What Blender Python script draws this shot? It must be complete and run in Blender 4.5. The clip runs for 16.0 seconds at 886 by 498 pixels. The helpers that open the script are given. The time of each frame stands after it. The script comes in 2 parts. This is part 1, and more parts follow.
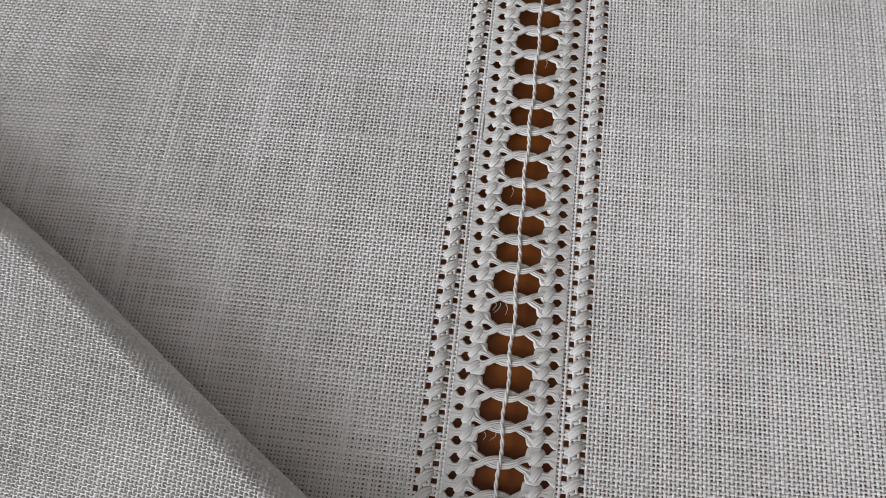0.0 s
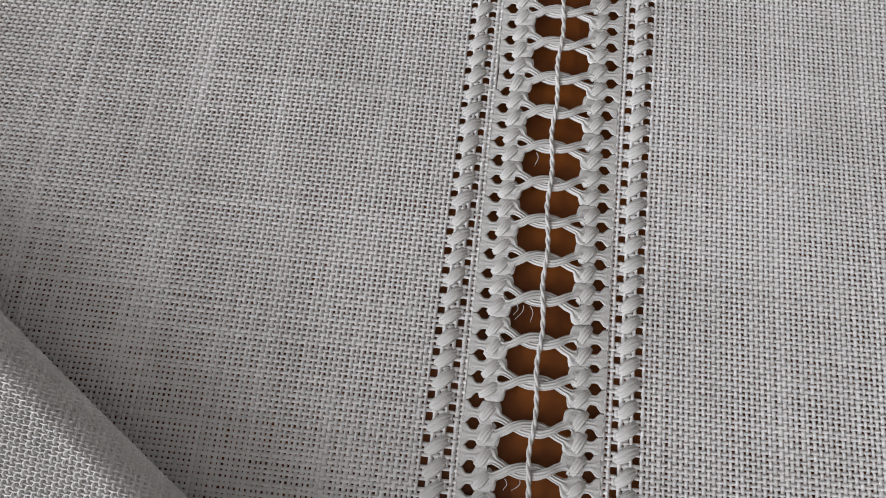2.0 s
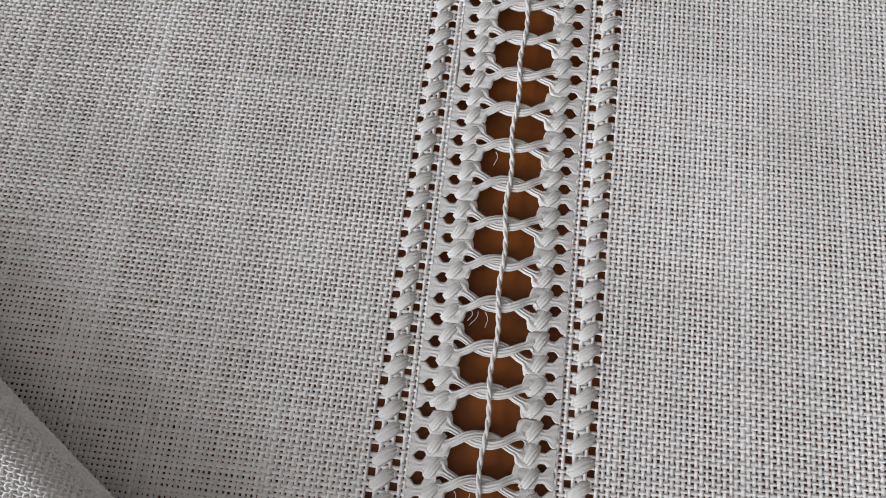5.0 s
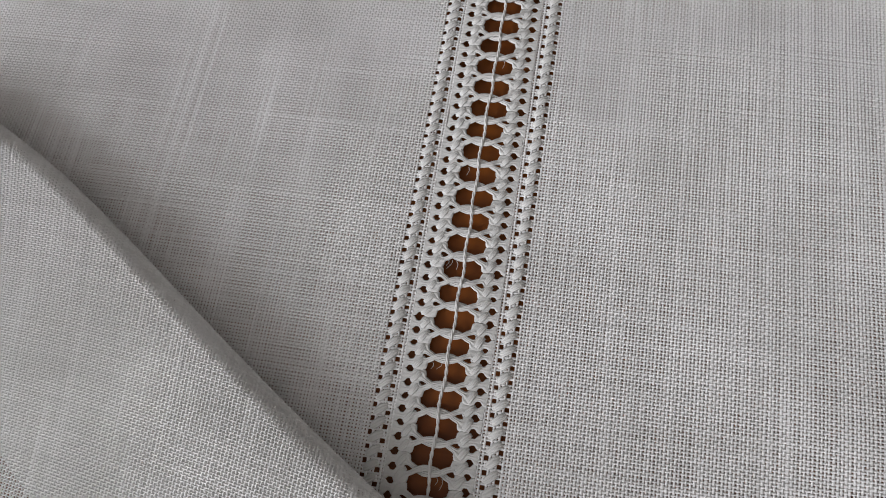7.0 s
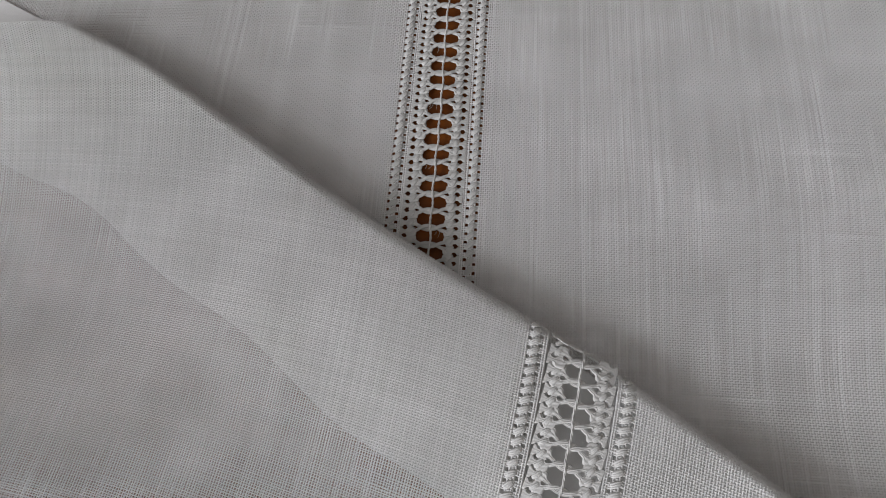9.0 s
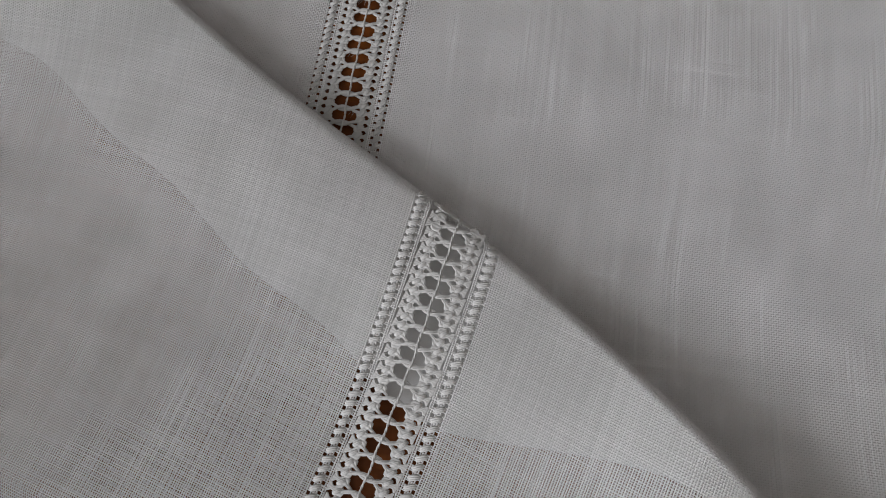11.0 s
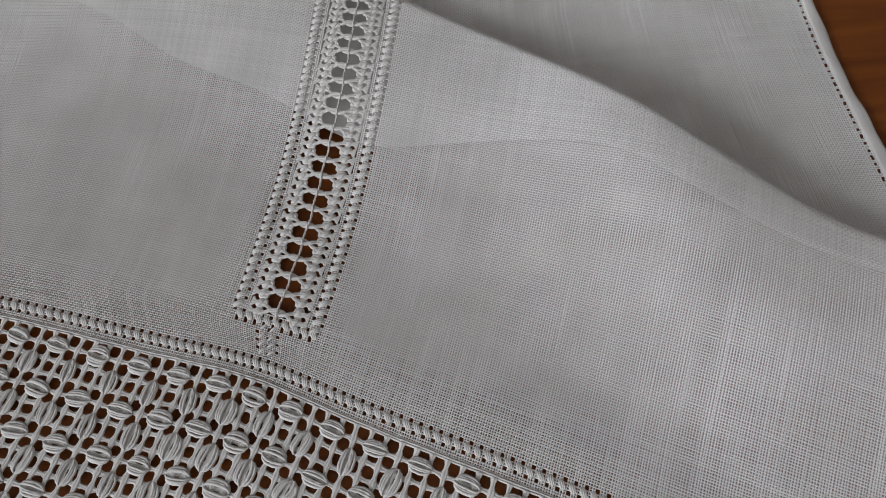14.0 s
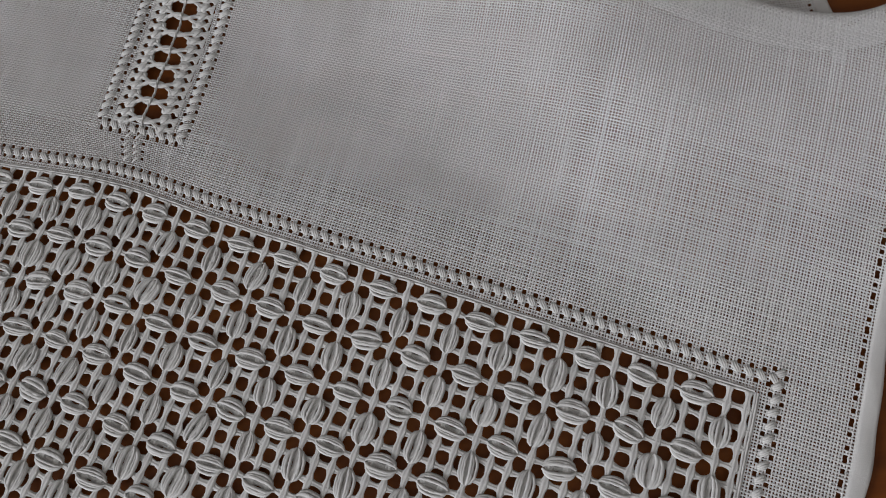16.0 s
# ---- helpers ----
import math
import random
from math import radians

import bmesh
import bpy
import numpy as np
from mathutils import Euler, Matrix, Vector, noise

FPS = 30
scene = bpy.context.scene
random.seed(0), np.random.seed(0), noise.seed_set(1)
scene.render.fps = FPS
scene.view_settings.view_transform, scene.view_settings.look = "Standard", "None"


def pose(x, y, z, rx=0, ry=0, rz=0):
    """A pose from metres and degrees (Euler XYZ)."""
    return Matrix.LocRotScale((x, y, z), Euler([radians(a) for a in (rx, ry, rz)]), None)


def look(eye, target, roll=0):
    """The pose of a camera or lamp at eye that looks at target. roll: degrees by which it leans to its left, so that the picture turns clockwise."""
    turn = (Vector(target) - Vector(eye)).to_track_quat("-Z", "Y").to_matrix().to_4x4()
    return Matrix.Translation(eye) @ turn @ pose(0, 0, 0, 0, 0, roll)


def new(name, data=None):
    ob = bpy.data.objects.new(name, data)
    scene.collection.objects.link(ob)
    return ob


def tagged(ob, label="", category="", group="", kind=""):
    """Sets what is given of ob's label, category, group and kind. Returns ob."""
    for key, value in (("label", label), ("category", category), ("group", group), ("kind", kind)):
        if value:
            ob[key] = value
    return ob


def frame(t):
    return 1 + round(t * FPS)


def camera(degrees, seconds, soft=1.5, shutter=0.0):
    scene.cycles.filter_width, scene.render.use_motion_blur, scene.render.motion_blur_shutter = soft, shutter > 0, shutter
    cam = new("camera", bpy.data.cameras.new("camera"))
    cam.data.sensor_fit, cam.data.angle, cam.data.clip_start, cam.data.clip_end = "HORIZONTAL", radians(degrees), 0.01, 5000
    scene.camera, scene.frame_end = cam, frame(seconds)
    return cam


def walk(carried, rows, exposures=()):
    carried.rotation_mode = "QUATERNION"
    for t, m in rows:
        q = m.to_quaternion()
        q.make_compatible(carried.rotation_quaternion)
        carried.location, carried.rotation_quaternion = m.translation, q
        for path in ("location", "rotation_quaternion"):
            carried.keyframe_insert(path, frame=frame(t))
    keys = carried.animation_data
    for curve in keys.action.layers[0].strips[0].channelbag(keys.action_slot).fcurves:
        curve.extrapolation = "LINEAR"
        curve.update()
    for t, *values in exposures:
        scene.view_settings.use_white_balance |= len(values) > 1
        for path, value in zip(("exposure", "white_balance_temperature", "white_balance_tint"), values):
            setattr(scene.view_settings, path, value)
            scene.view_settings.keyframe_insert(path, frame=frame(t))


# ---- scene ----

cam = camera(62.5, 16.0, soft=1.0)
PATH = [
    (0, (-0.00370, -0.05895, 0.09880), (-0.01050, -0.02600, 0.00465), -5.2),
    (0.5, (-0.00560, -0.05425, 0.09855), (-0.01205, -0.02190, 0.00415), -4.7),
    (1, (-0.00920, -0.05110, 0.08785), (-0.01320, -0.02110, -0.00745), -0.3),
    (1.5, (-0.01005, -0.04950, 0.08245), (-0.01330, -0.02085, -0.01330), 0.3),
    (2, (-0.00870, -0.04875, 0.07615), (-0.01165, -0.02035, -0.01970), 0.3),
    (2.5, (-0.00835, -0.04795, 0.07095), (-0.01155, -0.02050, -0.02520), -0.8),
    (3, (-0.00495, -0.04425, 0.06505), (-0.00835, -0.01720, -0.03120), -1.7),
    (5.3, (-0.00185, -0.04695, 0.07690), (-0.00685, -0.02005, -0.01930), -3.9),
    (5.5, (-0.00080, -0.04855, 0.07930), (-0.00610, -0.02080, -0.01665), -4.4),
    (6, (0.00190, -0.05305, 0.08910), (-0.00340, -0.02430, -0.00655), -4.8),
    (6.5, (0.00710, -0.05900, 0.10180), (-0.00010, -0.02770, 0.00710), -7.0),
    (7, (0.01010, -0.06880, 0.11830), (-0.00110, -0.03755, 0.02395), -11.1),
    (7.5, (0.00810, -0.08740, 0.13020), (-0.00005, -0.05175, 0.03715), -6.2),
    (8, (0.00950, -0.10180, 0.13595), (0.00260, -0.06190, 0.04450), -4.9),
    (8.7, (0.01050, -0.13205, 0.14815), (0.00465, -0.09140, 0.05695), -4.8),
    (10.8, (0.03975, -0.15285, 0.16845), (0.03335, -0.11960, 0.07435), -3.7),
    (11, (0.04085, -0.15985, 0.16890), (0.03525, -0.12700, 0.07460), -1.5),
    (11.5, (0.04230, -0.17780, 0.16670), (0.03740, -0.14125, 0.07370), -2.2),
    (12, (0.04295, -0.20540, 0.16175), (0.04055, -0.16095, 0.07220), 0.4),
    (12.5, (0.03765, -0.22350, 0.15890), (0.03440, -0.17505, 0.07150), -3.9),
    (13, (0.03480, -0.24315, 0.15660), (0.03160, -0.19165, 0.07095), -8.5),
    (13.5, (0.03895, -0.24840, 0.15700), (0.03675, -0.20045, 0.06925), -7.3),
    (14, (0.05295, -0.24610, 0.15105), (0.05175, -0.20260, 0.06100), -5.3),
    (14.5, (0.06445, -0.25030, 0.14825), (0.05965, -0.20965, 0.05700), -8.4),
    (15, (0.07620, -0.25455, 0.13710), (0.07205, -0.21515, 0.04530), -7.6),
    (15.5, (0.08280, -0.26310, 0.13255), (0.08045, -0.22585, 0.03975), -8.4),
    (16, (0.07815, -0.27295, 0.13110), (0.07515, -0.23705, 0.03785), -10.7),
]
walk(cam, [(t, look(eye, target, roll)) for t, eye, target, roll in PATH],
     exposures=[(0.0, 0.02), (3.0, -0.1), (5.5, 0.14), (8.7, -0.26), (12.5, -0.46), (14.5, -0.46), (16.0, -0.54)])

# ---- world and light: soft daylight of a room window ----
world = bpy.data.worlds.new("daylight")
scene.world = world
world.use_nodes = True
wn = world.node_tree.nodes
sky = wn.new("ShaderNodeTexSky")
sky.sky_type = "NISHITA"
sky.sun_disc = False
sky.sun_elevation = radians(40)
sky.sun_rotation = radians(240)
wn["Background"].inputs["Strength"].default_value = 0.1
world.node_tree.links.new(sky.outputs["Color"], wn["Background"].inputs["Color"])

# the room, in metres: x and y of its walls, its floor and ceiling, and the window's span in the west wall
WEST, EAST, SOUTH, NORTH, FLOOR, CEILING = -1.75, 2.3, -2.6, 1.9, -0.7455, 1.75
WINDOW_Y, WINDOW_Z = (-1.95, -0.7), (0.22, 1.42)
daylight = new("window_daylight", bpy.data.lights.new("window_daylight", "AREA"))
daylight.data.shape = "RECTANGLE"
daylight.data.size = WINDOW_Z[1] - WINDOW_Z[0] - 0.1
daylight.data.size_y = WINDOW_Y[1] - WINDOW_Y[0] - 0.1
daylight.data.energy = 105
daylight.data.color = (0.905, 0.925, 1.0)
middle = (WEST - 0.02, sum(WINDOW_Y) / 2, sum(WINDOW_Z) / 2)
daylight.matrix_world = pose(*middle, 0, -90, 0)

MM = 0.001
rng = np.random.default_rng(7)


# ---- materials ----
def make_mat(name):
    m = bpy.data.materials.new(name)
    m.use_nodes = True
    nt = m.node_tree
    return m, nt, nt.nodes["Principled BSDF"], nt.nodes["Material Output"]


def linen_material(name, low, high, translucent):
    """Bleached linen: matt threads, slightly uneven in tone, that let some light through."""
    m, nt, bsdf, out = make_mat(name)
    tc = nt.nodes.new("ShaderNodeTexCoord")
    big = nt.nodes.new("ShaderNodeTexNoise")
    big.inputs["Scale"].default_value = 60
    big.inputs["Detail"].default_value = 3
    fine = nt.nodes.new("ShaderNodeTexNoise")
    fine.inputs["Scale"].default_value = 5200
    fine.inputs["Detail"].default_value = 4
    isl = nt.nodes.new("ShaderNodeNewGeometry")
    add = nt.nodes.new("ShaderNodeMath")
    add.operation = "MULTIPLY_ADD"
    add.inputs[1].default_value = 0.45
    add2 = nt.nodes.new("ShaderNodeMath")
    add2.operation = "MULTIPLY_ADD"
    add2.inputs[1].default_value = 0.45
    ramp = nt.nodes.new("ShaderNodeValToRGB")
    ramp.color_ramp.elements[0].position, ramp.color_ramp.elements[1].position = 0.25, 0.85
    ramp.color_ramp.elements[0].color = (*low, 1)
    ramp.color_ramp.elements[1].color = (*high, 1)
    L = nt.links.new
    L(tc.outputs["Object"], big.inputs["Vector"])
    L(tc.outputs["Object"], fine.inputs["Vector"])
    L(fine.outputs["Fac"], add.inputs[0])
    L(big.outputs["Fac"], add.inputs[2])
    L(isl.outputs["Random Per Island"], add2.inputs[0])
    L(add.outputs[0], add2.inputs[2])
    sub = nt.nodes.new("ShaderNodeMath")
    sub.operation = "SUBTRACT"
    sub.inputs[1].default_value = 0.42
    L(add2.outputs[0], sub.inputs[0])
    L(sub.outputs[0], ramp.inputs["Fac"])
    L(ramp.outputs["Color"], bsdf.inputs["Base Color"])
    bsdf.inputs["Roughness"].default_value = 0.75
    bsdf.inputs["Specular IOR Level"].default_value = 0.25
    bump = nt.nodes.new("ShaderNodeBump")
    bump.inputs["Strength"].default_value = 0.7
    bump.inputs["Distance"].default_value = 0.0001
    L(fine.outputs["Fac"], bump.inputs["Height"])
    L(bump.outputs["Normal"], bsdf.inputs["Normal"])
    tr = nt.nodes.new("ShaderNodeBsdfTranslucent")
    L(ramp.outputs["Color"], tr.inputs["Color"])
    mix = nt.nodes.new("ShaderNodeMixShader")
    mix.inputs["Fac"].default_value = translucent
    L(bsdf.outputs[0], mix.inputs[1])
    L(tr.outputs[0], mix.inputs[2])
    L(mix.outputs[0], out.inputs["Surface"])
    return m


def wood_material():
    m, nt, bsdf, out = make_mat("varnished_wood")
    tc = nt.nodes.new("ShaderNodeTexCoord")
    mp = nt.nodes.new("ShaderNodeMapping")
    mp.inputs["Scale"].default_value = (6, 60, 60)
    mp.inputs["Rotation"].default_value = (0, 0, radians(80))
    n1 = nt.nodes.new("ShaderNodeTexNoise")
    n1.inputs["Scale"].default_value = 4
    n1.inputs["Detail"].default_value = 8
    n2 = nt.nodes.new("ShaderNodeTexNoise")
    n2.inputs["Scale"].default_value = 18
    n2.inputs["Detail"].default_value = 4
    ramp = nt.nodes.new("ShaderNodeValToRGB")
    ramp.color_ramp.elements[0].position, ramp.color_ramp.elements[1].position = 0.3, 0.72
    ramp.color_ramp.elements[0].color = (0.095, 0.024, 0.003, 1)
    ramp.color_ramp.elements[1].color = (0.19, 0.055, 0.007, 1)
    mixf = nt.nodes.new("ShaderNodeMath")
    mixf.operation = "MULTIPLY_ADD"
    mixf.inputs[1].default_value = 0.4
    sub = nt.nodes.new("ShaderNodeMath")
    sub.operation = "SUBTRACT"
    sub.inputs[1].default_value = 0.2
    L = nt.links.new
    L(tc.outputs["Object"], mp.inputs["Vector"])
    L(mp.outputs["Vector"], n1.inputs["Vector"])
    L(tc.outputs["Object"], n2.inputs["Vector"])
    L(n2.outputs["Fac"], mixf.inputs[0])
    L(n1.outputs["Fac"], mixf.inputs[2])
    L(mixf.outputs[0], sub.inputs[0])
    L(sub.outputs[0], ramp.inputs["Fac"])
    L(ramp.outputs["Color"], bsdf.inputs["Base Color"])
    bsdf.inputs["Roughness"].default_value = 0.5
    bsdf.inputs["Specular IOR Level"].default_value = 0.22
    bump = nt.nodes.new("ShaderNodeBump")
    bump.inputs["Strength"].default_value = 0.12
    bump.inputs["Distance"].default_value = 0.0004
    L(n1.outputs["Fac"], bump.inputs["Height"])
    L(bump.outputs["Normal"], bsdf.inputs["Normal"])
    return m


def paint_material():
    m, nt, bsdf, out = make_mat("wall_paint")
    tc = nt.nodes.new("ShaderNodeTexCoord")
    n1 = nt.nodes.new("ShaderNodeTexNoise")
    n1.inputs["Scale"].default_value = 3
    n2 = nt.nodes.new("ShaderNodeTexNoise")
    n2.inputs["Scale"].default_value = 180
    ramp = nt.nodes.new("ShaderNodeValToRGB")
    ramp.color_ramp.elements[0].color = (0.50, 0.49, 0.465, 1)
    ramp.color_ramp.elements[1].color = (0.58, 0.57, 0.545, 1)
    bump = nt.nodes.new("ShaderNodeBump")
    bump.inputs["Strength"].default_value = 0.15
    bump.inputs["Distance"].default_value = 0.002
    L = nt.links.new
    L(tc.outputs["Object"], n1.inputs["Vector"])
    L(tc.outputs["Object"], n2.inputs["Vector"])
    L(n1.outputs["Fac"], ramp.inputs["Fac"])
    L(ramp.outputs["Color"], bsdf.inputs["Base Color"])
    L(n2.outputs["Fac"], bump.inputs["Height"])
    L(bump.outputs["Normal"], bsdf.inputs["Normal"])
    bsdf.inputs["Roughness"].default_value = 0.8
    return m


LINEN = linen_material("linen_weave", (0.72, 0.71, 0.685), (0.88, 0.87, 0.85), 0.30)
COTTON = linen_material("cotton_thread", (0.52, 0.51, 0.485), (0.68, 0.67, 0.64), 0.22)
WOOD = wood_material()
PAINT = paint_material()

# ---- shape of the cloth, in millimetres: one sheet with a Z-shaped pleat ----
ROLL = 3.2          # radius of the rolled edge of the pleat
COEF = np.array(((14.32, -184.24), (93.74, -36.06), (28.92, 97.34), (-1.67, -5.91), (8.43, 3.63),
                 (-7.59, 0.19), (0.49, 1.71), (1.16, -2.54), (3.19, 1.94), (-0.83, -3)))
FOLD = (11.43, -13.37, -15.88, 7.9, -60.08, -74.75)


def fold_y(x):
    """The pleat's edge in plan: a curve that runs on straight past its western end."""
    x = np.clip(np.asarray(x, float), -170, 168)
    c = np.maximum(x, -80)
    return np.polyval(FOLD, c / 100) + (x - c) * np.polyval(np.polyder(FOLD), -0.8) / 100


def fold_slope(x):
    return np.polyval(np.polyder(FOLD), np.clip(np.asarray(x, float), -80, 168) / 100) / 100


def ripple(x, y):
    return (0.25 * np.sin(x / 17.0 + 0.6 * np.sin(y / 23.0)) + 0.2 * np.sin(y / 13.0 - x / 29.0 + 1.3)
            + 0.12 * np.sin((x + y) / 7.3))


def smooth(t):
    t = np.clip(t, 0, 1)
    return t * t * (3 - 2 * t)


def lower(u, v, w=0.0):
    """The lower layer of the cloth, flat on the table."""
    u, v = np.asarray(u, float), np.asarray(v, float)
    pull = 6.5 * smooth((-90 - v) / 100) ** 1.5 * smooth((u + 20) / 170)
    pull = pull + 10.5 * smooth((v + 108) / 60) * smooth((u - 20) / 130)
    return np.stack([u + pull, v, 0.2 + 0.85 * (ripple(u, v) + 0.45) + w], -1)


def upper_flat(u, v):
    u, v = np.asarray(u, float), np.asarray(v, float)
    below = smooth((-6 - v) / 9)                # the lace is drawn in a little round the foot of the ladder
    a = (u + below * 4.6 * smooth((22 - u) / 55)) / 100
    b = (v + below * 1.9 * np.exp(-((u + 3) / 22) ** 2)) / 100
    B = np.stack([np.ones_like(a), a, b, a * a, a * b, b * b, a ** 3, a * a * b, a * b * b, b ** 3], -1)
    p = B @ COEF
    return p[..., 0], p[..., 1]


def crest(x):
    """Height of the rolled edge, puffier towards the hem."""
    return 7.5 + 5.6 * np.exp(-((x - 101) / 27) ** 2)


def fold_distance(x, y):
    k = fold_slope(x)
    return (fold_y(x) - y) / np.sqrt(1 + k * k)


def upper(u, v, w=0.0):
    """The upper layer of the cloth: it comes down from the rolled edge to the table."""
    u, v = np.broadcast_arrays(np.asarray(u, float), np.asarray(v, float))
    x, y = upper_flat(u, v)
    s = fold_distance(x, y)
    q = s - ROLL
    phi = np.clip(-q / ROLL, 0, math.pi)
    rest = 0.55 + 0.6 * (ripple(x + 40, y) + 0.5)
    top = crest(x)
    high = rest + (top - rest) * (1 - smooth((s - 4) / 62))
    high = high + 0.5 * np.sin(x / 21.0 + 1.0) * np.exp(-((s - 25) / 18) ** 2)
    curl = q < 0
    s2 = np.where(curl, ROLL - ROLL * np.sin(phi) - w * np.sin(phi), s)
    z = np.where(curl, top - ROLL + (ROLL + w) * np.cos(phi), high + w)
    k = fold_slope(x)
    n = np.sqrt(1 + k * k)
    d = s2 - s
    return np.stack([x + d * k / n, y - d / n, z], -1)


def upper_open(u, v):
    """How far past the hidden end of the roll a point of the upper layer lies."""
    x, y = upper_flat(u, v)
    return fold_distance(x, y) - ROLL + math.pi * ROLL


# ---- mesh helpers ----
def mesh_from(name, verts, faces, material, smooth_shade=True):
    """A mesh from arrays: verts (n, 3) in millimetres, faces (m, 3 or 4)."""
    verts, faces = np.asarray(verts, float), np.asarray(faces, int)
    me = bpy.data.meshes.new(name)
    k = faces.shape[1]
    me.vertices.add(len(verts))
    me.vertices.foreach_set("co", (verts * MM).astype(np.float32).ravel())
    me.loops.add(faces.size)
    me.loops.foreach_set("vertex_index", faces.astype(np.int32).ravel())
    me.polygons.add(len(faces))
    me.polygons.foreach_set("loop_start", np.arange(0, faces.size, k, dtype=np.int32))
    me.polygons.foreach_set("loop_total", np.full(len(faces), k, dtype=np.int32))
    me.polygons.foreach_set("use_smooth", np.full(len(faces), smooth_shade))
    me.update(calc_edges=True)
    me.materials.append(material)
    return me


def part(name, mesh, parent, label="", kind=""):
    ob = new(name, mesh)
    ob.parent = parent
    return tagged(ob, label=label, kind=kind)


def tubes(lines, radii, sides=6, flat=1.0):
    """Tubes round lines (each (n, 3)); radii: one number or one array a line. Returns verts and quads."""
    V, F, base = [], [], 0
    ang = np.arange(sides) * 2 * math.pi / sides
    for line, r in zip(lines, radii):
        line = np.asarray(line, float)
        n = len(line)
        t = np.gradient(line, axis=0)
        t /= np.linalg.norm(t, axis=1)[:, None] + 1e-9
        side = np.cross(t, (0, 0, 1.0))
        side /= np.linalg.norm(side, axis=1)[:, None] + 1e-9
        up = np.cross(side, t)
        r = np.broadcast_to(np.asarray(r, float), (n,))
        ring = (line[:, None, :] + r[:, None, None] * (np.cos(ang)[None, :, None] * side[:, None, :]
                + flat * np.sin(ang)[None, :, None] * up[:, None, :]))
        V.append(ring.reshape(-1, 3))
        i, j = np.meshgrid(np.arange(n - 1), np.arange(sides), indexing="ij")
        a = base + i * sides + j
        b = base + i * sides + (j + 1) % sides
        F.append(np.stack([a, b, b + sides, a + sides], -1).reshape(-1, 4))
        base += n * sides
    return np.concatenate(V), np.concatenate(F)


def weave(name, place, ku, kv, step, fill, open_u, open_v, parent, label):
    """Plain-weave threads as ribbons with a ridge. ku, kv: first and last thread numbers. open_u, open_v: where the
    threads across and along may run."""
    obs = []
    for along in (0, 1):
        k0, k1 = (ku if along else kv)
        j0, j1 = (kv if along else ku)
        k, j = np.arange(k0, k1 + 1), np.arange(j0, j1 + 1)
        K, J = np.meshgrid(k, j, indexing="ij")
        wide = np.clip(rng.normal(1.0, 0.085, len(k)), 0.8, 1.3)
        slub = rng.random(len(k)) < 0.12
        ph = rng.random((len(k), 2)) * 6.28
        run = 1 + 0.14 * np.sin(J * 0.11 + ph[:, :1]) * np.sin(J * 0.037 + ph[:, 1:]) + 0.07 * rng.normal(size=K.shape)
        run = run + slub[:, None] * 0.5 * np.exp(-((J - (j0 + rng.random(len(k))[:, None] * (j1 - j0))) / 14.0) ** 2)
        half = (fill if along else fill - 0.025) * step * wide[:, None] * run
        drift = step * 0.07 * (np.sin(J * 0.05 + ph[:, 1:]) + 0.4 * rng.normal(size=(len(k), 1)))
        wave = np.where((K + J) % 2 == along, 1.0, -1.0) * 0.15 + (0.02 if along else 0.0)
        grid = []
        for side, drop in ((-1, -0.11), (0, 0.085), (1, -0.11)):
            a = K * step + drift + side * half
            b = J * step + 0 * a
            grid.append(place(a, b, wave + drop) if along else place(b, a, wave + drop))
        A = K * step
        B = J * step
        keep = (open_v(A, B) if along else open_u(B, A))
        keep = keep[:, :-1] & keep[:, 1:]
        P = np.stack(grid, 2)
        idx = np.arange(P[..., 0].size).reshape(P.shape[:3])
        F = []
        for c in (0, 1):
            q = np.stack([idx[:, :-1, c], idx[:, :-1, c + 1], idx[:, 1:, c + 1], idx[:, 1:, c]], -1)
            F.append(q[keep])
        F = np.concatenate(F)
        if along == 0:
            F = F[:, ::-1]
        used = np.unique(F)
        remap = np.zeros(idx.size, int)
        remap[used] = np.arange(len(used))
        me = mesh_from(name, P.reshape(-1, 3)[used], remap[F], LINEN)
        obs.append(part(name, me, parent, label, "stuff"))
    return obs


# ---- table ----
def build_table():
    table = tagged(new("table"), "reddish brown varnished wooden table top under the cloth", "table")
    bm = bmesh.new()
    bmesh.ops.create_cube(bm, size=1.0)
    bmesh.ops.scale(bm, vec=(1.5, 0.95, 0.03), verts=bm.verts)
    bmesh.ops.translate(bm, vec=(0.1, -0.1, -0.0155), verts=bm.verts)
    bmesh.ops.bevel(bm, geom=[e for e in bm.edges], offset=0.004, segments=3, affect="EDGES")
    me = bpy.data.meshes.new("tabletop")
    bm.to_mesh(me)
    bm.free()
    me.materials.append(WOOD)
    part("tabletop", me, table)
    bm = bmesh.new()
    bmesh.ops.create_cube(bm, size=1.0)
    bmesh.ops.scale(bm, vec=(0.06, 0.06, 0.715), verts=bm.verts)
    bmesh.ops.bevel(bm, geom=[e for e in bm.edges], offset=0.006, segments=2, affect="EDGES")
    leg = bpy.data.meshes.new("leg")
    bm.to_mesh(leg)
    bm.free()
    leg.materials.append(WOOD)
    for sx in (-1, 1):
        for sy in (-1, 1):
            part("leg", leg, table).location = (0.1 + sx * 0.68, -0.1 + sy * 0.41, -0.388)
    return table


table = build_table()


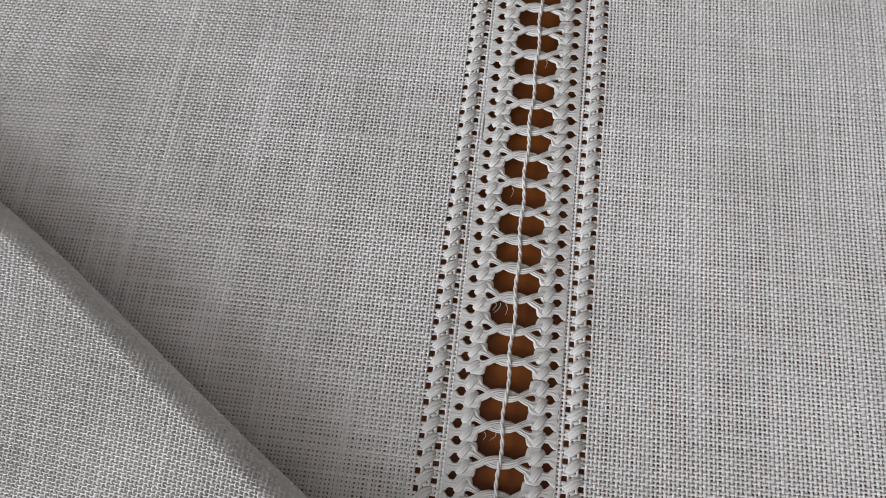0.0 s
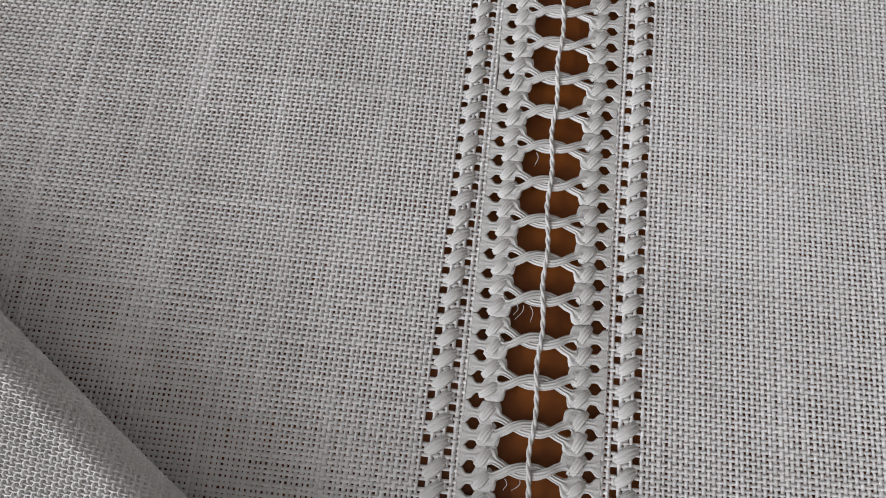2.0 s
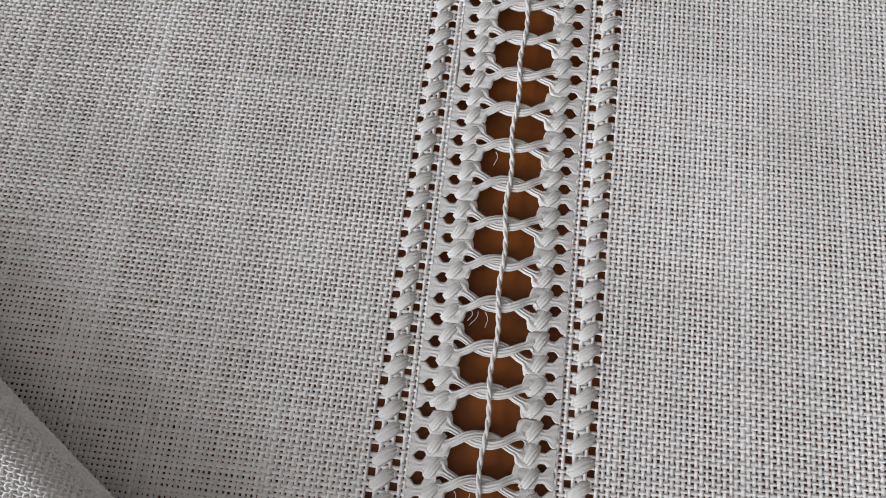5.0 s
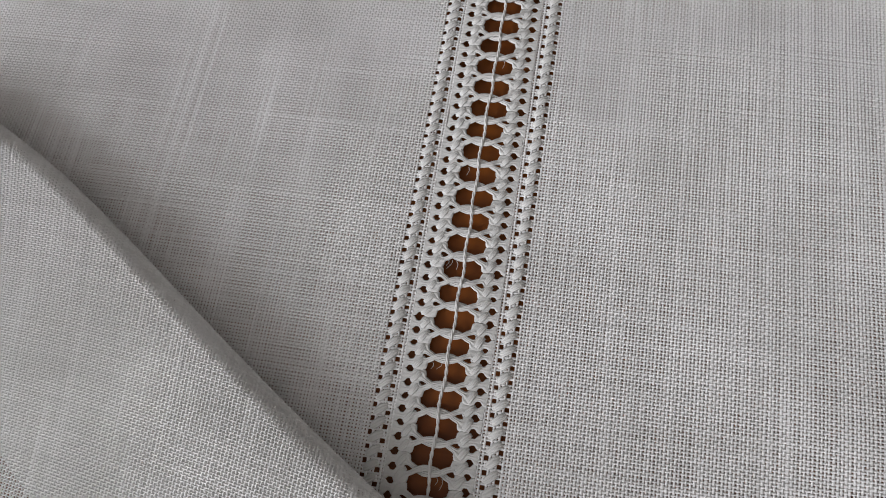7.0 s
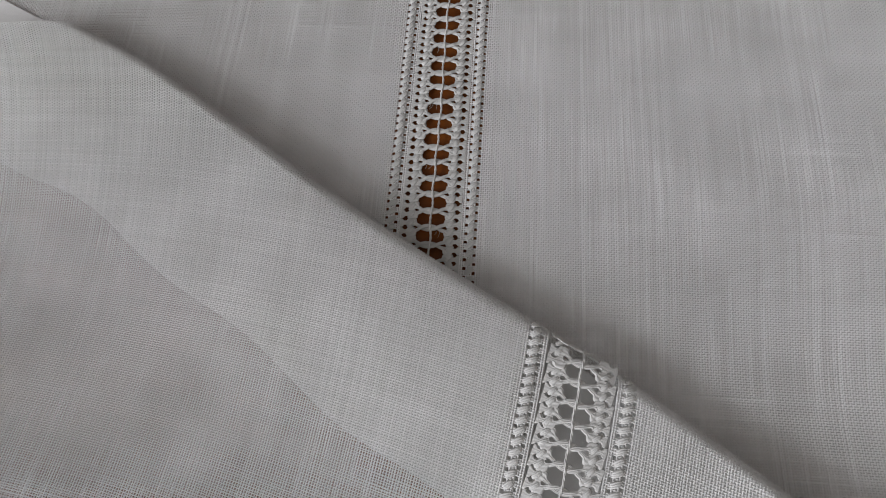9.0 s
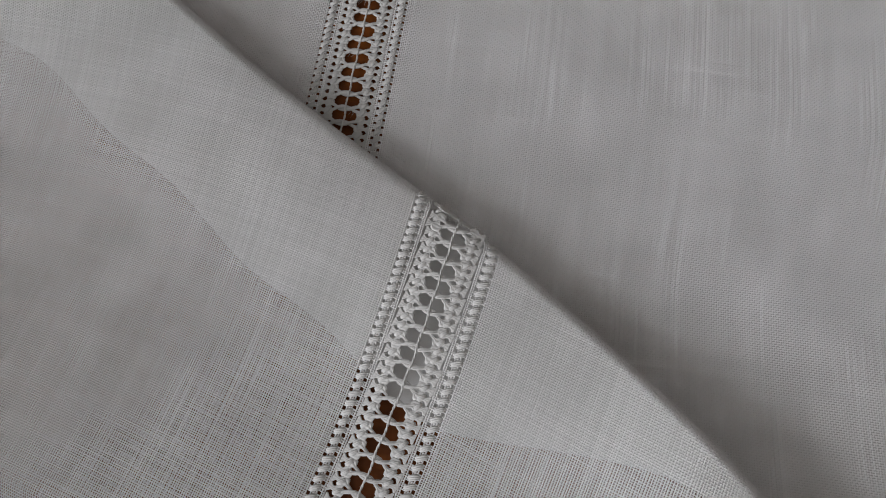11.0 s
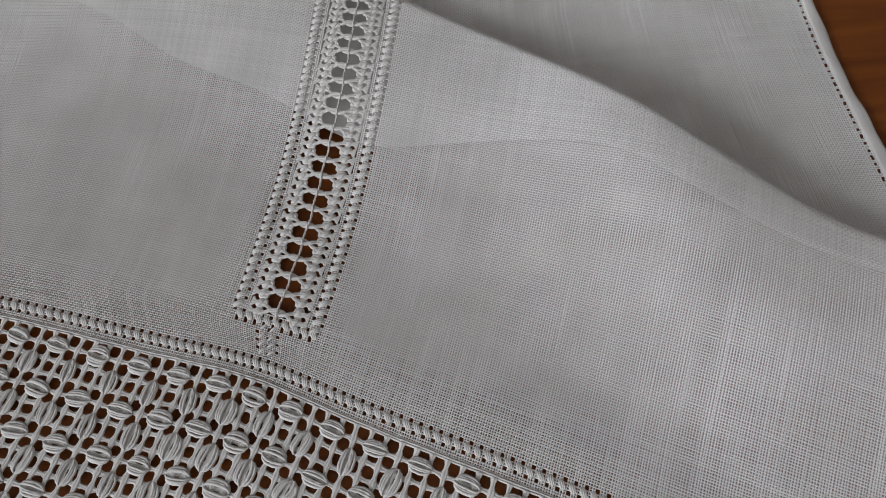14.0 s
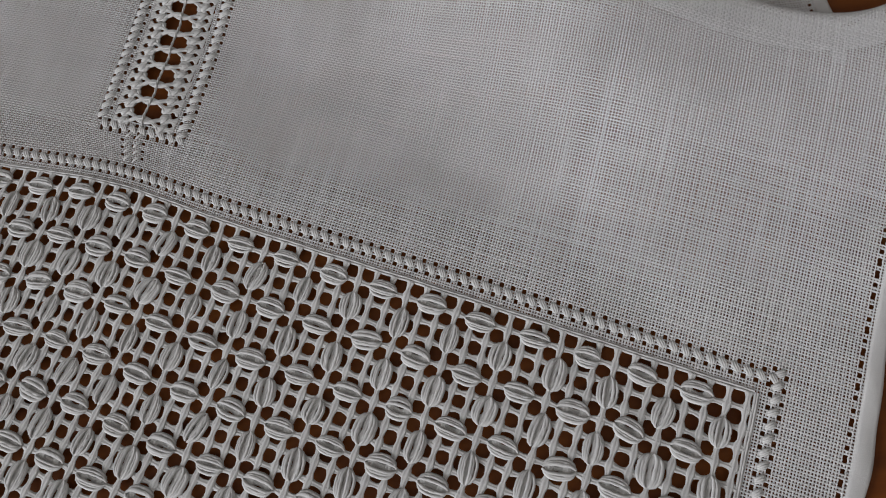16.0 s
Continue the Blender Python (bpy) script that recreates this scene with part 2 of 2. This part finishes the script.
# ---- the room round the table ----
def box_mesh(name, boxes, material):
    """One mesh of boxes, each (x0, x1, y0, y1, z0, z1) in metres."""
    bm = bmesh.new()
    for x0, x1, y0, y1, z0, z1 in boxes:
        vs = bmesh.ops.create_cube(bm, size=1.0)["verts"]
        bmesh.ops.scale(bm, vec=(x1 - x0, y1 - y0, z1 - z0), verts=vs)
        bmesh.ops.translate(bm, vec=((x0 + x1) / 2, (y0 + y1) / 2, (z0 + z1) / 2), verts=vs)
    me = bpy.data.meshes.new(name)
    bm.to_mesh(me)
    bm.free()
    me.materials.append(material)
    return me


def build_room():
    t = 0.2
    (y0, y1), (z0, z1) = WINDOW_Y, WINDOW_Z
    tagged(new("floor", box_mesh("floor", [(WEST - t, EAST + t, SOUTH - t, NORTH + t, FLOOR - 0.05, FLOOR)], WOOD)),
           "plain brown wooden floor of the room", "floor", kind="structure")
    tagged(new("ceiling", box_mesh("ceiling", [(WEST - t, EAST + t, SOUTH - t, NORTH + t, CEILING, CEILING + 0.1)], PAINT)),
           "plain off-white painted ceiling of the room", "ceiling", kind="structure")
    walls = {
        "wall_west": [(WEST - t, WEST, SOUTH, y0, FLOOR, CEILING), (WEST - t, WEST, y1, NORTH, FLOOR, CEILING),
                      (WEST - t, WEST, y0, y1, FLOOR, z0), (WEST - t, WEST, y0, y1, z1, CEILING)],
        "wall_east": [(EAST, EAST + t, SOUTH, NORTH, FLOOR, CEILING)],
        "wall_south": [(WEST - t, EAST + t, SOUTH - t, SOUTH, FLOOR, CEILING)],
        "wall_north": [(WEST - t, EAST + t, NORTH, NORTH + t, FLOOR, CEILING)],
    }
    for name, boxes in walls.items():
        tagged(new(name, box_mesh(name, boxes, PAINT)), "plain off-white painted wall of the room", "wall", kind="structure")


build_room()

cloth = tagged(new("tablecloth"), "white linen tablecloth with drawn-thread embroidery, pleated on the table", "tablecloth")

# ---- plan of the embroidery, in millimetres of cloth ----
PITCH = 4.4                  # ladder rows
DOT = PITCH / 2              # hemstitch holes
STEP = 0.55                  # weave
CELL_U, CELL_V = 9.97, 9.6   # lace pattern
LACE_TOP, LACE_RIGHT = -19.6, 128.9
H_U, H_V = 119.6, -22.5      # one crossways leaf of the lace
HEM_U = 145.3
HEM_LOWER = 149.4


def ladder_clear(u, v, last):
    """True where the drawn-thread ladder leaves plain weave; last: the cloth place of the ladder's end."""
    a = np.abs(u)
    row = np.abs((v / DOT) % 1.0 - 0.5) * DOT
    row2 = np.abs((v / DOT + 0.5) % 1.0 - 0.5) * DOT
    on = (a < 6.75) | ((np.abs(a - 8.35) < 0.36) & (row < 0.46)) | ((np.abs(a - 10.55) < 0.36) & (row2 < 0.46))
    return ~(on & (v > last))


def border_dots(u, v):
    row = np.abs((u / DOT) % 1.0 - 0.5) * DOT
    row2 = np.abs((u / DOT + 0.5) % 1.0 - 0.5) * DOT
    top = ((np.abs(v + 17.1) < 0.34) & (row < 0.44)) | ((np.abs(v + 14.9) < 0.34) & (row2 < 0.44))
    top &= u < 133.6
    row = np.abs((v / DOT) % 1.0 - 0.5) * DOT
    row2 = np.abs((v / DOT + 0.5) % 1.0 - 0.5) * DOT
    right = ((np.abs(u - 131.3) < 0.34) & (row < 0.44)) | ((np.abs(u - 133.6) < 0.34) & (row2 < 0.44))
    right &= v < -14.0
    vrow, vrow2 = row, row2
    row = np.abs((u / DOT) % 1.0 - 0.5) * DOT
    row2 = np.abs((u / DOT + 0.5) % 1.0 - 0.5) * DOT
    foot = (((np.abs(v + 3.7) < 0.3) & (row < 0.42)) | ((np.abs(v + 5.8) < 0.3) & (row2 < 0.42))) & (np.abs(u) < 10.5)
    stem = ((((np.abs(u + 3.1) < 0.3) | (np.abs(u - 1.5) < 0.3)) & (vrow < 0.42)) | ((np.abs(u + 0.8) < 0.3) & (vrow2 < 0.42)))
    stem &= (v < -6.0) & (v > -14.0)
    return top | right | foot | stem


def hem_dots(u, v, at):
    return (np.abs(u - at) < 0.3) & (np.abs((v / 2.0) % 1.0 - 0.5) * 2.0 < 0.4)


def lower_open(u, v):
    p = lower(u, v)
    s = fold_distance(p[..., 0], p[..., 1])
    return (s < 14 - 9 * smooth((p[..., 0] - 40) / 60)) & (p[..., 0] > -134) & ladder_clear(u, v, -1e9) & ~hem_dots(u, v, HEM_LOWER) & (u < HEM_LOWER + 1.2)


def upper_weave(u, v):
    lace = (u < LACE_RIGHT) & (v < LACE_TOP)
    x, y = upper_flat(u, v)
    return ((x > -84 - 0.284 * (y + 215)) & (upper_open(u, v) > 0) & ~lace & ladder_clear(u, v, -3.0) & ~border_dots(u, v)
            & ~hem_dots(u, v, HEM_U) & (u < HEM_U + 1.2))


weave("linen_ground", lower, (-250, 276), (-390, 74), STEP, 0.358, lower_open, lower_open, cloth, "white plain-weave linen ground")
weave("linen_ground", upper, (-385, 270), (-160, 330), STEP, 0.295, upper_weave, upper_weave, cloth, "white plain-weave linen ground")


# ---- the hidden middle layer of the pleat ----
def build_inner():
    x = np.linspace(-130, 168, 90)
    s = np.linspace(2.0, 39, 16)
    X, S = np.meshgrid(x, s, indexing="ij")
    S = S * (1 - 0.85 * smooth((X - 55) / 50)) * (1 + 0.05 * np.sin(X / 27.0) + 0.025 * np.sin(X / 7.0 + 1.0))
    k = fold_slope(X)
    n = np.sqrt(1 + k * k)
    z = 0.9 + 0.35 * np.sin(X / 11.0 + S / 9.0) * 0.4
    z = z - 0.3 * smooth((S - 29) / 10)
    P = np.stack([X + S * k / n, fold_y(X) - S / n, z], -1)
    Q = P + np.array((0, 0, 0.25))
    nx, ns = X.shape
    i = np.arange(nx * ns).reshape(nx, ns)
    q = np.stack([i[:-1, :-1], i[1:, :-1], i[1:, 1:], i[:-1, 1:]], -1).reshape(-1, 4)
    return mesh_from("inner_layer", np.concatenate([P.reshape(-1, 3), Q.reshape(-1, 3)]), np.concatenate([q, q[:, ::-1] + nx * ns]), LINEN)


part("inner_layer", build_inner(), cloth, "hidden turned layer of the pleat")


# ---- hems: a doubled strip along the edge ----
def build_hem(name, place, at, v0, v1):
    v = np.arange(v0, v1, 1.0)
    prof = [(0.9, -0.12), (0.95, 0.22), (1.6, 0.42), (2.9, 0.46), (4.2, 0.42), (4.9, 0.25), (5.1, 0.0), (4.9, -0.2), (3.0, -0.25)]
    wob = 0.25 * np.sin(v / 5.0) + 0.15 * np.sin(v / 2.1 + 1)
    a_scale = 0.74
    V = np.stack([place(at + 0.2 + a_scale * a + wob * (a / 5.0), v, w + 0.06 * np.sin(v / 1.7 + a)) for a, w in prof], 1)
    n, m = V.shape[:2]
    i = np.arange(n * m).reshape(n, m)
    q = np.stack([i[:-1, :-1], i[:-1, 1:], i[1:, 1:], i[1:, :-1]], -1).reshape(-1, 4)
    return mesh_from(name, V.reshape(-1, 3), q, COTTON)


def upper_v_limit(u, lo, hi):
    """The largest v at which the upper layer still lies outside the roll's hidden end."""
    vs = np.linspace(lo, hi, 400)
    ok = upper_open(np.full_like(vs, u), vs) > 0.3
    return vs[ok].max()


part("hem", build_hem("hem", lower, HEM_LOWER, -192, 50), cloth, "turned and stitched white hem")
part("hem", build_hem("hem", upper, HEM_U, -92, upper_v_limit(150, -60, 140)), cloth, "turned and stitched white hem")


# ---- ladder rows ----
def lobed(line, half, high, lobes, twist=0.0):
    """One bundle of strands along a line: a flattened tube, ridged lengthways; half, high: its half width and height."""
    line = np.asarray(line, float)
    n = len(line)
    half, high = np.broadcast_to(half, (n,)), np.broadcast_to(high, (n,))
    t = np.gradient(line, axis=0)
    t /= np.linalg.norm(t, axis=1)[:, None]
    side = np.cross((0, 0, 1.0), t)
    side /= np.linalg.norm(side, axis=1)[:, None]
    y = np.linspace(-1, 1, 4 * lobes + 1)
    run = np.linspace(0, 1, n)[:, None]
    ridge = np.abs(np.sin(0.25 * np.sin(9.0 * run) + math.pi * lobes * (y[None, :] + 1) / 2 + twist * run))
    z = high[:, None] * (0.56 * np.sqrt(1.0 - 0.92 * y[None, :] ** 2) + 0.44 * ridge)
    Y = np.concatenate([np.broadcast_to(y, (n, len(y))), np.broadcast_to((0.8, 0.0, -0.8), (n, 3))], 1) * half[:, None]
    Z = np.concatenate([z, -0.5 * high[:, None] * np.array((0.8, 1.1, 0.8))[None, :]], 1)
    V = line[:, None, :] + Y[:, :, None] * side[:, None, :] + Z[:, :, None] * np.array((0, 0, 1.0))
    m = V.shape[1]
    i, j = np.meshgrid(np.arange(n - 1), np.arange(m), indexing="ij")
    a, b = i * m + j, i * m + (j + 1) % m
    return V.reshape(-1, 3), np.stack([a, a + m, b + m, b], -1).reshape(-1, 4)


def soft_profile(a, xs, ys, blur=0.22):
    """A curve through the given points with its corners rounded off."""
    w = np.linspace(-1, 1, 9)
    return np.mean([np.interp(np.abs(a + d * blur), xs, ys) for d in w], 0)


def bundle_mesh(sgn, seed):
    """One gathered bundle of a ladder row, from hemstitch to hemstitch, crossing its neighbour twice."""
    r = np.random.default_rng(seed)
    u = np.linspace(-7.1, 7.1, 81)
    a = np.abs(u)
    y = sgn * soft_profile(a, (0, 0.9, 1.9, 2.7, 3.35, 3.75, 7.1), (-0.44, -0.36, 0.0, 0.52, 0.80, 1.1, 1.1), 0.16)
    z = sgn * np.where(a < 3.2, np.sin(np.clip(u / 2.0, -1.55, 1.55) * math.pi / 2) * 0.22, 0)
    z = z * np.clip((3.2 - a) / 1.0, 0, 1)
    half = soft_profile(a, (0, 1.8, 2.8, 3.35, 3.55, 3.8, 5.15, 5.5, 6.15, 6.5, 6.75, 7.1),
                        (0.46, 0.44, 0.42, 0.44, 0.74, 1.34, 1.34, 0.54, 0.52, 1.0, 1.2, 1.2), 0.10)
    half = half * (1 + 0.05 * np.sin(u * 1.7 + r.random() * 6) + 0.012 * r.normal(size=len(u)))
    high = np.interp(a, (0, 2, 3.6, 4.6, 6, 7.1), (0.44, 0.42, 0.40, 0.24, 0.2, 0.1))
    y = y + 0.06 * np.sin(u * 0.9 + r.random() * 6)
    V, F = lobed(np.stack([u, y, z + 0.02], -1), half, high, 3, sgn * (2.0 + r.normal()))
    return mesh_from("ladder_bar", V, F, COTTON)


def stitch_mesh(length, width, seed, high=0.26):
    """A slanting satin stitch: a few twisted strands that dive into the cloth at both ends."""
    r = np.random.default_rng(seed)
    t = np.linspace(-1, 1, 13)
    half = width / 2 * (1 - 0.45 * np.abs(t) ** 3) * (1 + 0.025 * r.normal(size=13))
    bend = 0.10 * np.sin(t * 2.2) + 0.05 * r.normal() * t ** 2
    V, F = lobed(np.stack([t * length / 2, bend, 0.1 - 0.3 * t ** 2], -1), half, high * (1 - 0.6 * t ** 4), 3, 1.1 + 0.5 * r.normal())
    return mesh_from("stitch", V, F, COTTON)


BUNDLES = [(bundle_mesh(-1, k), bundle_mesh(1, k + 50)) for k in range(6)]
STITCH = [stitch_mesh(2.7 + 0.1 * (k % 3), 1.28 + 0.08 * (k % 2), k, 0.34) for k in range(6)]
SHORT = [stitch_mesh(2.3, 1.22, 30 + k, 0.28) for k in range(6)]
KNOT = [stitch_mesh(2.6, 1.05, 40 + k, 0.34) for k in range(6)]
ROOT = [stitch_mesh(2.3, 0.6, 10 + k, 0.16) for k in range(4)]


def frame_at(place, u, v, turn=0.0, lift=0.0, flip=1):
    p = place(u, v, lift)
    du = place(u + 0.5, v, lift) - place(u - 0.5, v, lift)
    dv = place(u, v + 0.5, lift) - place(u, v - 0.5, lift)
    ex = Vector(du).normalized()
    ez = ex.cross(Vector(dv)).normalized()
    ey = ez.cross(ex)
    rot = Matrix((ex, ey, ez)).transposed().to_4x4()
    return Matrix.Translation(Vector(p) * MM) @ rot @ Matrix.Rotation(turn, 4, "Z")


def ladder(place, rows, parent, label):
    band = part("ladder_band", None, parent, label)
    for k in rows:
        v = k * PITCH
        m = frame_at(place, rng.normal(0, 0.08), v + rng.normal(0, 0.07), rng.normal(0, 0.01), 0.05)
        for one in BUNDLES[int(rng.integers(6))]:
            part("ladder_bar", one, band).matrix_local = m
    v = np.arange(min(rows) * PITCH - 2.0, max(rows) * PITCH + 2.0, 0.4)
    lines = []
    for k in (-1, 1):
        a = v * 2.4 + k * math.pi / 2
        wig = 0.16 * np.sin(v * math.pi * 2 / PITCH * 0.5 + 0.4) + 0.12 * np.sin(v / 7.0)
        lines.append(place(wig + 0.12 * np.cos(a), v, 0.38 + 0.1 * np.sin(a) + 0.12 * np.cos(v * math.pi * 2 / PITCH)))
    V, F = tubes(lines, [0.18, 0.18], 6)
    part("centre_thread", mesh_from("centre_thread", V, F, COTTON), band, "twisted white thread")
    for side in (-1, 1):
        for k in range(2 * min(rows) - 1, 2 * max(rows) + 2):
            v = k * DOT
            part("stitch", KNOT[int(rng.integers(6))], band).matrix_local = frame_at(place, side * 4.62, v + DOT * 0.5, radians(44) + rng.normal(0, 0.08), 0.14)
            part("stitch", STITCH[int(rng.integers(6))], band).matrix_local = frame_at(place, side * 9.42, v + DOT * (0.5 - 0.25 * side), radians(33) + rng.normal(0, 0.07), 0.1)
    return band


ladder(lower, range(-21, 9), cloth, "drawn-thread ladder band of white thread")
top_v = upper_v_limit(0.0, 0, 140)
ladder(lambda u, v, w=0.0: upper(u, v + DOT, w), range(-1, int(top_v / PITCH) - 1), cloth, "drawn-thread ladder band of white thread")


# ---- zigzag stitching round the lace ----
def border(parent):
    b = part("border_stitching", None, parent, "zigzag hemstitching round the lace")
    for k in range(-50, 61):
        part("stitch", SHORT[int(rng.integers(6))], b).matrix_local = frame_at(upper, k * DOT - 0.55, -16.0, radians(118) + rng.normal(0, 0.07), 0.1)
    for k in range(-40, -6):
        part("stitch", SHORT[int(rng.integers(6))], b).matrix_local = frame_at(upper, 132.45, k * DOT + 0.55, radians(33) + rng.normal(0, 0.06), 0.12)
    for k in range(-4, 5):
        part("stitch", SHORT[int(rng.integers(6))], b).matrix_local = frame_at(upper, k * DOT + 0.55, -4.75, radians(118) + rng.normal(0, 0.06), 0.12)
    for k in range(-6, -2):
        for du in (-1.9, 0.4):
            part("stitch", ROOT[k % 3], b).matrix_local = frame_at(upper, du, k * DOT + 0.6, radians(45) + rng.normal(0, 0.06), 0.12)


border(cloth)


# ---- lace ----
def leaf_mesh(seed):
    """A needle-woven leaf: strands from tip to tip that bow apart round a slit in the middle."""
    r = np.random.default_rng(seed)
    t = np.linspace(-1, 1, 13)
    shape = np.clip(1 - np.abs(t) ** 2.8, 0, 1) ** 0.65
    wide = 1.45 + 0.1 * r.normal()
    lines, radii = [], []
    for c in (-1.0, -0.7, -0.38, 0.38, 0.7, 1.0):
        c = c + 0.05 * r.normal()
        y = 0.16 * np.sign(c) + c * wide * shape + 0.03 * r.normal(size=13) + 0.15 * (1 - t * t) * r.normal() * 0.4
        z = 0.18 + (0.3 - 0.14 * c * c) * shape + 0.04 * r.normal(size=13)
        lines.append(np.stack([t * (2.85 - 0.2 * abs(c)), y, z], -1))
        radii.append((0.33 + 0.03 * r.normal()) * (0.6 + 0.4 * shape))
    V, F = tubes(lines, radii, 6, 0.95)
    return mesh_from("leaf", V, F, COTTON)


LEAVES = [leaf_mesh(20 + k) for k in range(8)]


def lace(parent):
    panel = part("lace_panel", None, parent, "needle-woven lace panel of leaf motifs on a thread grid")
    tu, tv = CELL_U / 3, CELL_V / 3
    u0, u1, v0, v1 = -106.0, LACE_RIGHT + 0.6, -86.0, LACE_TOP + 0.6
    n0, n1 = math.ceil((u0 - H_U) / tu), math.floor((LACE_RIGHT - 0.8 - H_U) / tu - 0.5)
    m0, m1 = math.ceil((v0 - H_V) / tv), math.floor((LACE_TOP - 0.8 - H_V) / tv)

    def bar(along, c):
        s = np.arange(v0, v1, 0.8) if along else np.arange(u0, u1, 0.8)
        step, zero = (tv, H_V) if along else (tu, H_U + tu / 2)
        ph = rng.random() * 6
        beat = np.cos(2 * math.pi * (s - zero) / step)
        off = 0.10 * np.sin(s / 2.3 + ph) + 0.05 * np.sin(s / 0.9 + 2 * ph)
        z = 0.05 + (0.06 if along else -0.04) + 0.04 * np.sin(s * 2 + ph)
        line = upper(c + off, s, z) if along else upper(s, c + off, z)
        V, F = lobed(line, 0.62 + 0.2 * beat + 0.03 * rng.normal(size=len(s)), 0.34 + 0.05 * beat, 2, len(s) * 0.2)
        part("lace_bar", mesh_from("lace_bar", V, F, COTTON), panel)

    for n in range(n0, n1 + 1):
        bar(True, H_U + (n + 0.5) * tu)
    for m in range(m0, m1 + 1):
        bar(False, H_V + m * tv)
    for i in range(-25, 1):
        for j in range(0, 8):
            for half in (0, 1):
                u, v = H_U + (i + half / 2) * CELL_U, H_V - (j + half / 2) * CELL_V
                if u < u0 + 4 or u > LACE_RIGHT - 2 or v < v0 + 4:
                    continue
                ob = part("leaf", LEAVES[int(rng.integers(8))], panel)
                ob.matrix_local = frame_at(upper, u + rng.normal(0, 0.12), v + rng.normal(0, 0.12), (math.pi / 2 if half else 0) + rng.normal(0, 0.08), 0.1) @ Matrix.Diagonal((rng.normal(1, 0.05), rng.normal(1, 0.07), 1, 1))
    return panel


lace(cloth)


# ---- bound edges of the lace ----
def bound_edge():
    lines = []
    u = np.arange(-108, LACE_RIGHT + 0.4, 0.8)
    for k in (0, 1):
        lines.append(upper(u, LACE_TOP + 0.1 + 0.42 * k + 0.05 * np.sin(u / 2.0 + k), 0.12 + 0.05 * np.sin(u * 2 + k)))
    v = np.arange(-92, LACE_TOP + 0.8, 0.8)
    for k in (0, 1):
        lines.append(upper(LACE_RIGHT + 0.1 + 0.42 * k + 0.05 * np.sin(v / 2.0 + k), v, 0.12 + 0.05 * np.sin(v * 2 + k)))
    V, F = tubes(lines, [0.26] * len(lines), 6, 0.9)
    return mesh_from("bound_edge", V, F, COTTON)


part("bound_edge", bound_edge(), cloth, "overcast edge of the lace opening")


# ---- loose fibres across some ladder openings ----
def fibres(parent):
    for v, us in ((-33.0, (-2.6, -1.9, -1.2)), (-50.6, (-2.4, -0.9)), (-68.2, (1.2, 2.0)), (-15.4, (-1.8,)), (6.6, (1.5,))):
        for u in us:
            t = np.linspace(0, 1, 9)
            lean = rng.normal(0, 0.5)
            line = lower(u + lean * t + 0.2 * np.sin(t * 4), v + 1.35 - t * (1.0 + rng.random() * 0.9), 0.25 + 0.2 * np.sin(t * 3))
            V, F = tubes([line], [0.045 * (1 - 0.5 * t)], 5)
            part("loose_fibre", mesh_from("loose_fibre", V, F, COTTON), parent)


fibres(cloth)
